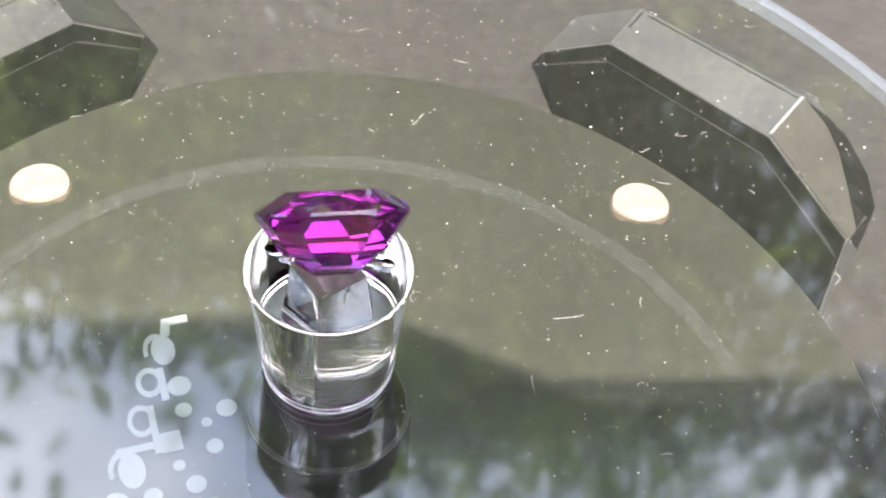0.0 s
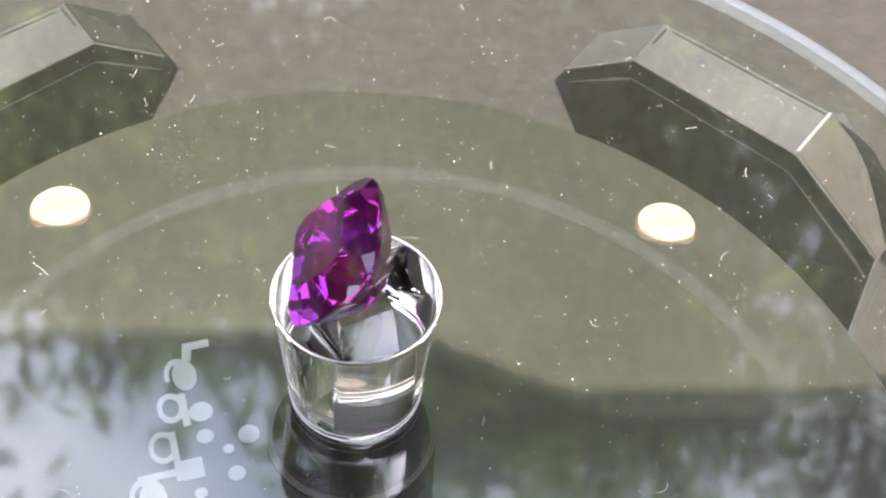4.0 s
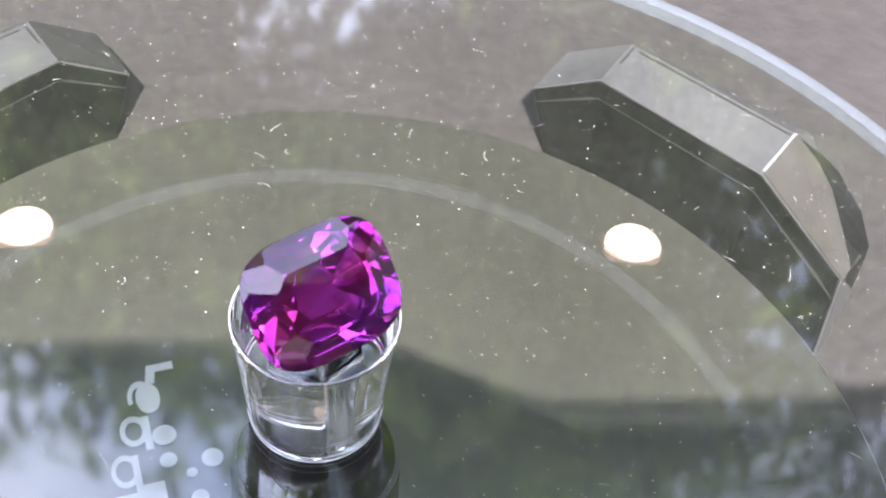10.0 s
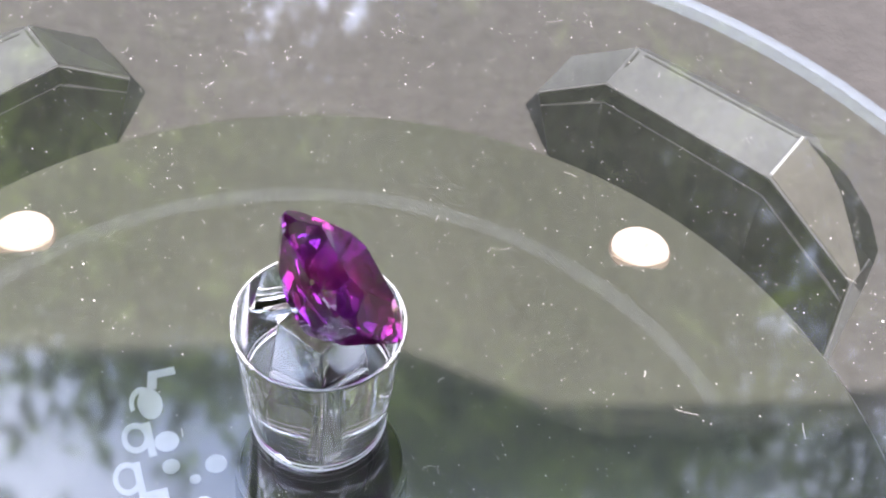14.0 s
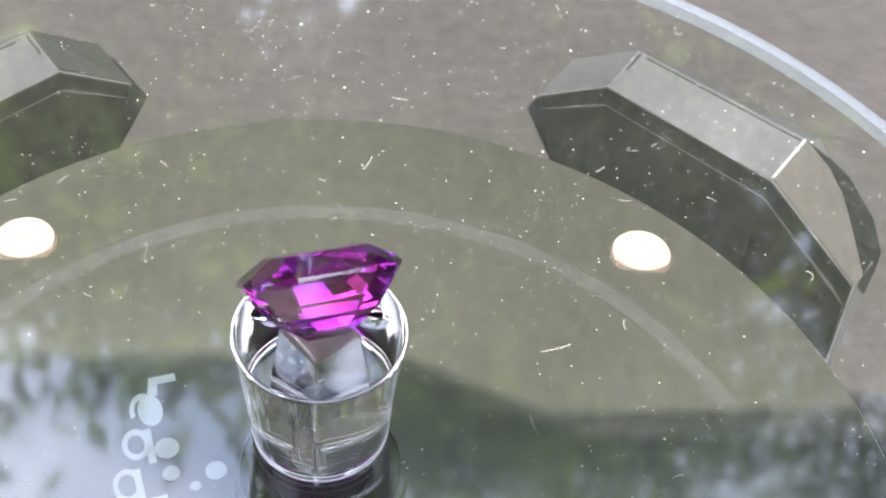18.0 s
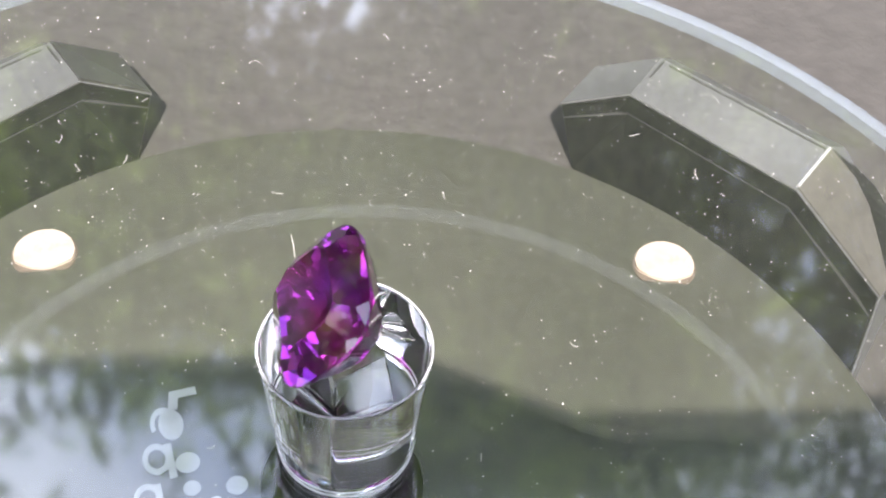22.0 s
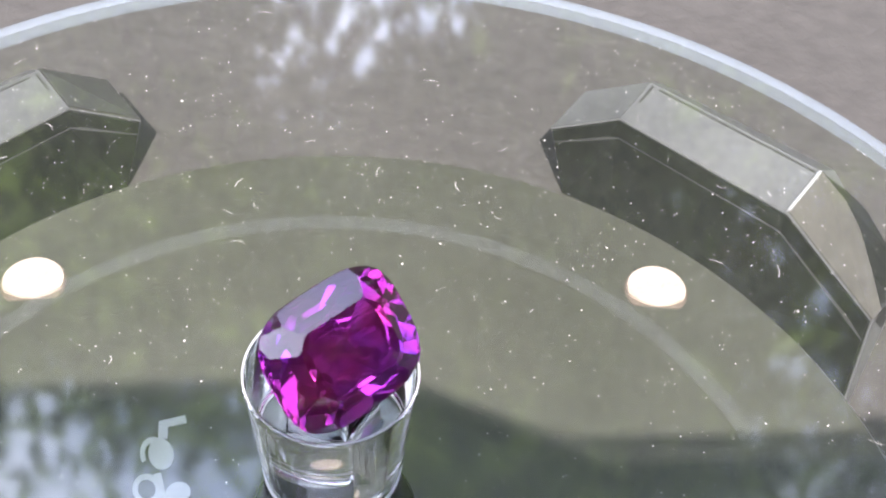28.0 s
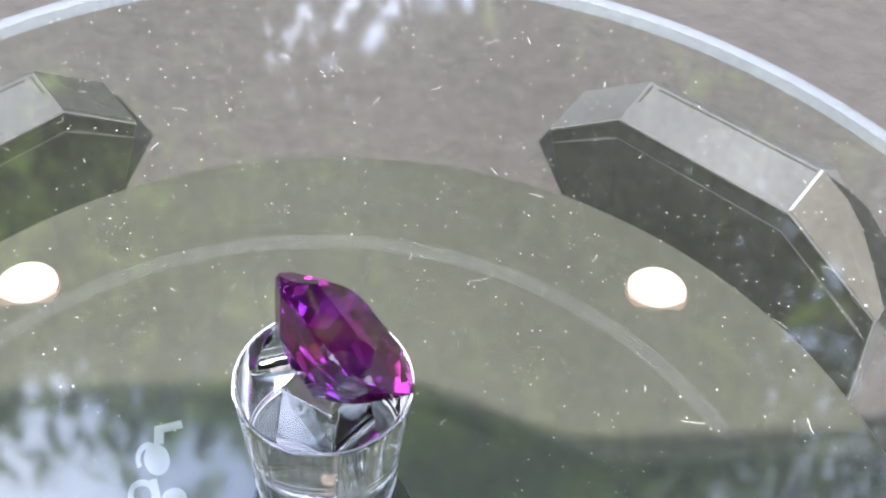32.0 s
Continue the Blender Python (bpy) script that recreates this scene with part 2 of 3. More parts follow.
def prism(outline, z0, z1):
    """An upright slab from a plan outline in plan units."""
    bm = bmesh.new()
    lo = [bm.verts.new((x * U, y * U, z0 * U)) for x, y in outline]
    hi = [bm.verts.new((x * U, y * U, z1 * U)) for x, y in outline]
    bm.faces.new(lo[::-1]), bm.faces.new(hi)
    for i in range(len(lo)):
        j = (i + 1) % len(lo)
        bm.faces.new((lo[i], lo[j], hi[j], hi[i]))
    return bm


def solid(points, faces):
    bm = bmesh.new()
    v = [bm.verts.new((x * U, y * U, z * U)) for x, y, z in points]
    for f in faces:
        bm.faces.new([v[i] for i in f])
    return bm


def bevelled(bm, width, seg=2, angle=25):
    es = [e for e in bm.edges if len(e.link_faces) == 2 and e.calc_face_angle(0) > radians(angle)]
    bmesh.ops.bevel(bm, geom=es, offset=width * U, segments=seg, profile=0.6, affect="EDGES", clamp_overlap=True)
    return bm


# ---- ground ----
gm = bmesh.new()
bmesh.ops.create_grid(gm, x_segments=40, y_segments=40, size=400)
ground = new("ground", mesh_of(gm, M_GROUND))
ground.location.z = 1.3 * U
tagged(ground, "brownish grey fine asphalt in the sun", "ground", kind="structure")


# ---- turntable base: plate, hub, feet, caps ----
def cap_mesh(r):
    """A low rounded pad, round with one flattened side."""
    o = []
    for i in range(48):
        t = 2 * math.pi * i / 48
        x, y = r * math.cos(t), r * math.sin(t)
        o.append((x, max(y, -0.30 * r - 0.42 * r * (1 - (x / r) ** 2))))
    return bevelled(prism(o, 0, 0.07), 0.035, 3, 40)


def build_base():
    base = new("turntable_base")
    tagged(base, "grey plastic turntable base with dark solar cells on its feet", "turntable")
    # heights inside the base count from the ground
    plate = part("base_plate", lathe([(0, 2.75), (8.35, 2.75), (8.53, 2.85), (8.53, 3.10), (8.47, 3.175), (0, 3.175)], 160, closed=False), M_PLATE, base, "round grey plastic plate", smooth=30)
    part("plate_skirt", lathe([(7.2, 1.3), (7.4, 1.3), (7.6, 2.74), (7.4, 2.74)], 128), M_HUB, base, smooth=40)
    part("hub", lathe([(0, 3.18), (1.16, 3.18), (1.12, 4.82), (1.05, 4.88), (0.66, 4.88), (0.62, 4.80), (0.0, 4.80)], 96, closed=False), M_HUB, base, "dark round hub under the clear disc", smooth=35)
    part("hub_ring", lathe([(1.05, 4.885), (1.12, 4.885), (1.12, 4.93), (1.05, 4.93)], 96), M_EDGE, base, smooth=35)
    part("spindle", lathe([(0, 4.81), (0.2, 4.81), (0.2, 5.77), (0, 5.77)], 32, closed=False), M_UNDER, base, smooth=35)
    for turn, flip in ((0, False), (0, True), (180, False), (180, True)):
        foot(base, turn, flip)
    for x, y, cut in ((-4.77, 5.55, 4), (5.39, 5.12, -8), (4.77, -5.55, 184), (-5.39, -5.12, 172)):
        cap = part("rivet_cap", cap_mesh(0.485), M_CAP, base, "bright warm white rivet cap", smooth=50)
        cap.location, cap.rotation_euler = (x * U, y * U, 3.18 * U), (0, 0, radians(cut))
        seat = part("cap_seat", prism([(0.525 * math.cos(k * 0.1309), max(0.525 * math.sin(k * 0.1309), -0.36)) for k in range(48)], -0.004, 0.012), M_SEAT, cap, "thin brownish seat round the cap")
    return base


def foot(base, turn, flip):
    """One faceted foot: pale top with sloping ends, dark cell on the wall that faces the middle. flip mirrors it about the line at 87.7 degrees."""
    a, b, d, e = (4.25, 9.67, 2.70), (5.53, 9.56, 3.03), (8.14, 7.01, 3.03), (9.13, 4.75, 2.70)
    bb, c, ce, a2 = (6.30, 10.60, 3.03), (9.01, 8.08, 3.03), (9.35, 4.99, 2.70), (5.15, 11.05, 2.42)
    lo = [(4.60, 9.34, 1.3), (5.45, 8.75, 1.3), (7.80, 6.30, 1.3), (8.53, 3.52, 1.3)]
    out = [(10.12, 6.0, 2.1), (9.65, 8.73, 2.4), (6.75, 11.30, 2.4)]
    outlo = [(10.2, 6.0, 1.3), (9.8, 8.85, 1.3), (6.85, 11.45, 1.3), (6.35, 10.7, 1.3)]

    def place(p):
        m = 2 * radians(87.7)
        x, y = (p[0] * math.cos(m) + p[1] * math.sin(m), p[0] * math.sin(m) - p[1] * math.cos(m)) if flip else p[:2]
        w = radians(turn)
        return (x * math.cos(w) - y * math.sin(w), x * math.sin(w) + y * math.cos(w), p[2])
    a, b, d, e, bb, c, ce, a2 = (place(p) for p in (a, b, d, e, bb, c, ce, a2))
    lo, out, outlo = [place(p) for p in lo], [place(p) for p in out], [place(p) for p in outlo]
    pts = [a, b, d, e, bb, c, ce, *lo, *out, *outlo, a2]
    faces = [(1, 2, 5, 4), (2, 3, 6, 5), (0, 1, 4, 18), (5, 6, 11, 12), (4, 5, 12, 13), (18, 4, 13), (6, 3, 10, 14, 11), (11, 14, 15, 12), (12, 15, 16, 13), (18, 13, 16, 17), (0, 18, 17, 7),
             (7, 8, 1), (7, 1, 0), (8, 9, 2), (8, 2, 1), (9, 10, 3), (9, 3, 2), (7, 17, 16, 15, 14, 10, 9, 8)]
    body = part("foot", bevelled(solid(pts, faces), 0.05, 3, 12), M_FOOT, base, "grey faceted plastic foot", smooth=14)

    def wall(i, j, top, bottom, push):
        """The dark panel on one stretch of the inner wall."""
        chain_hi, chain_lo = [a, b, d, e], lo
        q = []
        for k in (i, j):
            h, w = Vector(chain_hi[k]), Vector(chain_lo[k])
            q.append((h.lerp(w, top), h.lerp(w, bottom)))
        if i == 0:
            q[0] = tuple(p + (o - p) * 0.015 for p, o in zip(q[0], q[1]))
        if j == 3:
            q[1] = tuple(p + (o - p) * 0.02 for p, o in zip(q[1], q[0]))
        n = (q[1][0] - q[0][0]).cross(q[0][1] - q[0][0]).normalized()
        if n.dot(Vector((*(q[0][0] + q[1][0]).xy, 0))) > 0:
            n = -n
        s, r = n * push, n * 0.02
        f = [q[0][0] + s, q[1][0] + s, q[1][1] + s, q[0][1] + s, q[0][0] - r, q[1][0] - r, q[1][1] - r, q[0][1] - r]
        return solid([tuple(v) for v in f], [(0, 1, 3), (1, 2, 3), (4, 7, 5), (5, 7, 6), (0, 4, 5, 1), (1, 5, 6, 2), (2, 6, 7, 3), (3, 7, 4, 0)])

    # the end slope with its bowed edge and painted shade, the dark cell outside it, and the rounded ridge between top
    # and slope
    def slab(rows, drop, lift=0.03):
        top = [place(p) for p in rows]
        n = len(top)
        pts = [(x, y, z + lift) for x, y, z in top] + [(x, y, z - drop) for x, y, z in top]
        return solid(pts, [tuple(range(n)), tuple(range(2 * n - 1, n - 1, -1))] + [(i, (i + 1) % n, n + (i + 1) % n, n + i) for i in range(n)])
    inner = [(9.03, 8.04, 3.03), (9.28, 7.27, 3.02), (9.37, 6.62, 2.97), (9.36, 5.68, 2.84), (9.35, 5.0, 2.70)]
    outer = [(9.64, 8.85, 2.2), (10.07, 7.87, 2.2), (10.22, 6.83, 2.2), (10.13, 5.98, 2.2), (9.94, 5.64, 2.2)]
    part("end_slope", slab([(8.16, 7.03, 3.03), *inner, (9.13, 4.77, 2.70)], 0.15), M_SLOPE_SHADE, body, "bowed end slope with shade painted into its grey")
    bm = bmesh.new()
    vi, vo = [[bm.verts.new(Vector(place(p)) * U + Vector((0, 0, k * U))) for p in row] for row, k in ((inner, 0.0), (outer, 0.0))]
    wi, wo = [[bm.verts.new(Vector(place(p)) * U - Vector((0, 0, k * U))) for p in row] for row, k in ((inner, 0.5), (outer, 0.9))]
    for i in range(4):
        for p, q in ((vi, vo), (vo, wo), (wo, wi), (wi, vi)):
            bm.faces.new((p[i], p[i + 1], q[i + 1], q[i]))
    for i in (0, 4):
        bm.faces.new((vi[i], vo[i], wo[i], wi[i]))
    part("outer_cell", bm, M_CELL, body, "dark bowed outer side")
    p, q = Vector(place((8.16, 7.05, 3.05))), Vector(place((9.0, 8.03, 3.05)))
    ax = (q - p).normalized()
    s1 = ax.orthogonal().normalized()
    s2 = ax.cross(s1)
    bm = bmesh.new()
    ends = [[bm.verts.new((o + (s1 * math.cos(k * math.pi / 6) + s2 * math.sin(k * math.pi / 6)) * 0.035) * U) for k in range(12)] for o in (p, q)]
    for k in range(12):
        bm.faces.new((ends[0][k], ends[0][(k + 1) % 12], ends[1][(k + 1) % 12], ends[1][k]))
    bm.faces.new(ends[0]), bm.faces.new(ends[1])
    part("ridge", bm, M_RIDGE, body, "rounded ridge with its glint painted pale", smooth=50)
    # narrow dark seams along the far and the end edge of the top
    for p0, p1 in (((6.42, 10.36), (8.93, 8.02)), ((5.98, 10.02), (6.32, 10.47))):
        p, q = Vector((*p0, 3.03)), Vector((*p1, 3.03))
        w = (q - p).cross(Vector((0, 0, 1))).normalized() * 0.022
        part("seam", slab([tuple(p - w), tuple(q - w), tuple(q + w), tuple(p + w)], 0.05, 0.012), M_EDGE, body, "narrow dark seam")
    # flipped feet only: a thin dark sheet stands in for shade on this facet
    if flip:
        f = [Vector(p) for p in (a, b, bb, a2)]
        mid = sum(f, Vector()) / 4
        f = [mid.lerp(p, 0.985) for p in f]
        up = Vector((0, 0, 0.055))
        part("shade_panel", solid([tuple(p - up) for p in f] + [tuple(p + up) for p in f], [(0, 1, 2, 3), (4, 5, 6, 7), (0, 1, 5, 4), (1, 2, 6, 5), (2, 3, 7, 6), (3, 0, 4, 7)]), M_EDGE, body, "dark grey sheet painting shade on the end facet")
    for i in range(3):
        part("cell_surround", wall(i, i + 1, 0.02, 0.99, 0.06), M_CELL, body, "black plastic surround")
        part("solar_cell", wall(i, i + 1, 0.19, 0.97, 0.08), M_CELL, body, "dark glossy solar cell")
        part("cell_edge", wall(i, i + 1, 0.183, 0.19, 0.083), M_EDGE, body, "thin pale edge strip")


build_base()


# ---- the printed mark on the plate, as plain shapes ----
def blob(cx, cy, rx, ry, lean=0.0, n=28, hole=0.0, a0=0.0, a1=360.0):
    """An oval patch, or part of an oval ring, as a thin raised print."""
    bm = bmesh.new()
    full = a1 - a0 >= 360
    k = n if full else n + 1
    c, s = math.cos(radians(lean)), math.sin(radians(lean))

    def ring(f, z):
        out = []
        for i in range(k):
            t = radians(a0 + (a1 - a0) * i / n)
            x, y = rx * f * math.cos(t), ry * f * math.sin(t)
            out.append(bm.verts.new(((cx + x * c - y * s) * U, (cy + x * s + y * c) * U, z * U)))
        return out
    o0, o1 = ring(1, 0), ring(1, 0.012)
    if hole:
        i0, i1 = ring(hole, 0), ring(hole, 0.012)
        for i in range(n):
            j = (i + 1) % k
            bm.faces.new((o1[i], o1[j], i1[j], i1[i])), bm.faces.new((o0[i], o0[j], o1[j], o1[i])), bm.faces.new((i0[j], i0[i], i1[i], i1[j]))
    else:
        bm.faces.new(o1)
        for i in range(n):
            bm.faces.new((o0[i], o0[(i + 1) % k], o1[(i + 1) % k], o1[i]))
    return bm


def bar(cx, cy, w, h, lean):
    c, s = math.cos(radians(lean)), math.sin(radians(lean))
    o = [(cx + x * c - y * s, cy + x * s + y * c) for x, y in ((-w, -h), (w, -h), (w, h), (-w, h))]
    return prism(o, 0, 0.012)


mark = new("printed_mark")
mark.location = (0, 0, 3.178 * U)
tagged(mark, "white printed mark of bars and dots on the grey plate", "mark")
LEAN = -76
for nm, bm in (
    ("bar", bar(-2.36, 2.72, 0.07, 0.19, LEAN)), ("bar", bar(-2.50, 2.58, 0.16, 0.07, LEAN - 12)),
    ("oval", blob(-2.50, 2.15, 0.28, 0.18, LEAN)), ("arc", blob(-2.60, 2.15, 0.31, 0.20, LEAN, 20, 0.66, 150, 290)),
    ("arc", blob(-2.66, 1.55, 0.27, 0.20, LEAN, 24, 0.62)), ("bar", bar(-2.46, 1.52, 0.30, 0.055, LEAN)),
    ("arc", blob(-2.72, 0.86, 0.28, 0.20, LEAN, 24, 0.66)), ("bar", bar(-2.52, 0.72, 0.42, 0.05, LEAN)),
    ("bar", bar(-2.68, 0.40, 0.06, 0.36, LEAN)), ("bar", bar(-2.26, 0.50, 0.17, 0.15, LEAN)),
    ("oval", blob(-2.78, 0.02, 0.30, 0.19, LEAN)), ("arc", blob(-2.90, 0.02, 0.33, 0.21, LEAN, 20, 0.66, 150, 290)),
    ("arc", blob(-2.93, -0.60, 0.27, 0.20, LEAN, 24, 0.62)), ("oval", blob(-3.00, -1.20, 0.28, 0.19, LEAN)),
):
    lift = mark.children and 0.0015 * len(mark.children) or 0.0
    part(nm, bm, M_PRINT, mark).location.z = lift * U
for x, y, r in ((-2.21, 1.47, 0.175), (-2.12, 1.04, 0.125), (-1.49, 1.07, 0.155), (-1.77, 0.82, 0.08), (-1.63, 0.41, 0.125), (-2.12, 0.09, 0.09), (-1.86, -0.22, 0.145), (-2.45, -0.40, 0.13), (-1.60, -0.55, 0.10)):
    part("dot", blob(x, y, r, r), M_PRINT, mark).location.z = 0.0225 * U


# ---- milky ring just above the plate ----
ring = new("milky_ring", mesh_of(lathe([(6.62, 0.0), (6.90, 0.0), (6.90, 0.03), (6.62, 0.03)], 160), M_RING, 40))
tagged(ring, "thin milky translucent ring over the grey plate", "ring")


# ---- clear disc ----
def build_disc():
    disc = new("clear_disc")
    tagged(disc, "round clear dusty disc with a pale frosted rim", "disc")
    R0 = 10.075
    bm = lathe([(0, 0.0), (R0, 0.0), (R0, -0.2), (0, -0.2)], 200, closed=False)
    bm.faces.ensure_lookup_table()
    for f in bm.faces:
        f.material_index = 0 if f.calc_center_median().z > -0.001 * U else 1
    sheet = part("sheet", bm, [M_SHEET, M_UNDER], disc, "clear see-through dusty sheet")
    rim = part("rim", lathe([(10.08, 0.012), (10.20, 0.05), (10.29, 0.0), (10.31, -0.12), (10.24, -0.25), (10.08, -0.22)], 200), M_RIM, disc, "pale frosted bluish rim", smooth=50)
    sheet.visible_shadow = rim.visible_shadow = False
    rnd = random.Random(4)
    # dust specks: tiny uneven chips lying on the sheet
    verts, faces = [], []
    clumps = [(rnd.uniform(0.05, 1) ** 0.5 * 9.6, rnd.uniform(0, 6.283), rnd.uniform(0.15, 0.6)) for _ in range(26)]
    for i in range(8000):
        if i < 700:
            r, a, sp = clumps[i % len(clumps)]
            x, y = r * math.cos(a) + rnd.gauss(0, sp), r * math.sin(a) + rnd.gauss(0, sp * 0.6)
        else:
            r, a = math.sqrt(rnd.random()) * 9.9, rnd.uniform(0, 6.283)
            x, y = r * math.cos(a), r * math.sin(a)
        if x * x + y * y > 97 or x * x + y * y < 1.3:
            continue
        s = 0.0042 + 0.010 * rnd.random() ** 5
        if i % 30 == 7:
            s *= 1.7
        t, k, b = rnd.uniform(0, 6.283), rnd.uniform(0.5, 1), len(verts)
        for j in range(4):
            w = t + j * 1.571 + rnd.uniform(-0.3, 0.3)
            verts.append(((x + s * math.cos(w)) * U, (y + s * k * math.sin(w)) * U, 0.004 * U))
        verts.append((x * U, y * U, (0.004 + s * 0.8) * U))
        faces += [(b, b + 1, b + 4), (b + 1, b + 2, b + 4), (b + 2, b + 3, b + 4), (b + 3, b, b + 4)]
    # scratches and lint: short thin curved strips
    for i in range(90):
        r, a = math.sqrt(rnd.random()) * 9.6, rnd.uniform(0, 6.283)
        if r < 1.3:
            continue
        x, y, h, ln = r * math.cos(a), r * math.sin(a), rnd.uniform(0, 6.283), rnd.uniform(0.06, 0.28) if i > 6 else rnd.uniform(0.3, 0.55)
        bend, wd, b, n = rnd.uniform(-1.5, 1.5) / max(ln, 0.2), rnd.uniform(0.0012, 0.0035), len(verts), 7
        for j in range(n):
            verts.append(((x - wd * math.sin(h)) * U, (y + wd * math.cos(h)) * U, 0.006 * U))
            verts.append(((x + wd * math.sin(h)) * U, (y - wd * math.cos(h)) * U, 0.006 * U))
            x, y, h = x + math.cos(h) * ln / n, y + math.sin(h) * ln / n, h + bend * ln / n * (1 if i % 3 else 2.5)
        faces += [(b + 2 * j, b + 2 * j + 1, b + 2 * j + 3, b + 2 * j + 2) for j in range(n - 1)]
    me = bpy.data.meshes.new("mesh")
    me.from_pydata(verts, [], faces)
    me.materials.append(M_DUST)
    dust = new("dust", me)
    dust.parent = disc
    tagged(dust, "pale dust specks, lint and scratches", kind="stuff")
    for ob in (sheet, rim, dust):
        ob.location = (-0.027 * U, 0.193 * U, 0)
    return disc


disc = build_disc()


# ---- clear display stand with a square hollow inside ----
def build_stand():
    """A solid clear tapered block with a faintly domed top and a thin lip; a square hollow is moulded into it from below."""
    stand = new("display_stand")
    tagged(stand, "round clear acrylic display stand with a square hollow inside", "stand")
    SEG, TWIST = 192, radians(31)
    bm = bmesh.new()

    def ring(r, z, square=0.0):
        """A loop round the axis: round, or with square > 0 a square of that half side with slightly eased corners."""
        out = []
        for i in range(SEG):
            a = 2 * math.pi * i / SEG
            if square:
                c, s = abs(math.cos(a - TWIST)), abs(math.sin(a - TWIST))
                r = square * (c ** 40 + s ** 40) ** (-1 / 40)
            out.append(bm.verts.new((r * U * math.cos(a), r * U * math.sin(a), z * U)))
        return out
    inside = [ring(0, z, h) for h, z in ((0.30, 1.785), (0.325, 1.78), (0.332, 1.765), (0.392, 0.16), (0.415, 0.06), (0.43, 0.0))]
    outside = [ring(r, z) for r, z in ((0.76, 0.0), (0.80, 0.012), (0.822, 0.06), (0.836, 0.15), (0.982, 1.70), (1.0, 1.82), (1.003, 1.872), (0.992, 1.886), (0.975, 1.886), (0.962, 1.878), (0.955, 1.877), (0.94, 1.878), (0.80, 1.90), (0.62, 1.921), (0.42, 1.938), (0.20, 1.948))]
    loops = inside + outside
    for p, q in zip(loops, loops[1:]):
        for i in range(SEG):
            j = (i + 1) % SEG
            bm.faces.new((p[i], p[j], q[j], q[i]))
    bm.faces.new(loops[-1]), bm.faces.new(loops[0])
    bmesh.ops.recalc_face_normals(bm, faces=bm.faces[:])
    bm.verts.index_update()
    limit = SEG * len(inside)
    hollow = [f for f in bm.faces if all(v.index < limit for v in f.verts)]
    shell = [f for f in bm.faces if any(v.index >= limit for v in f.verts)]
    for nm, fs, label in (("body", shell, "clear tapered round body with a smooth top"), ("hollow", hollow, "square hollow with bright walls")):
        used = {v: k for k, v in enumerate(dict.fromkeys(v for f in fs for v in f.verts))}
        me = bpy.data.meshes.new("mesh")
        me.from_pydata([tuple(v.co) for v in used], [], [[used[v] for v in f.verts] for f in fs])
        me.materials.append(M_CUP)
        me.polygons.foreach_set("use_smooth", [True] * len(me.polygons))
        me.set_sharp_from_angle(angle=radians(24))
        ob = tagged(new(nm, me), label)
        ob.parent, ob.visible_shadow = stand, False
    bm.free()
    # a pale veil paints the bright edge line along the lip
    lip = [(0.984 + 0.0125 * math.cos(k * 0.785), 1.887 + 0.010 * math.sin(k * 0.785)) for k in range(8)]
    part("lip", lathe(lip, 128), M_LIP, stand, "thin lip with a painted bright edge", smooth=60)
    # added dark disc: darkens what shows through the hollow
    part("pad", lathe([(0, -0.009), (0.42, -0.009), (0.42, -0.003), (0, -0.003)], 64, closed=False), M_HUB, stand, "thin dark disc added to darken the hollow's floor", smooth=40)
    # pale beads paint the light that the clear base would catch
    for r, z, w in ((0.818, 0.045, 0.014), (0.838, 0.155, 0.008)):
        bead = [(r + w * math.cos(k * 1.047), z + w * math.sin(k * 1.047)) for k in range(6)]
        part("base_bead", lathe(bead, 128), M_BASE, stand, "thin pale bead painting caught light round the base", smooth=70)
    return stand


stand = build_stand()


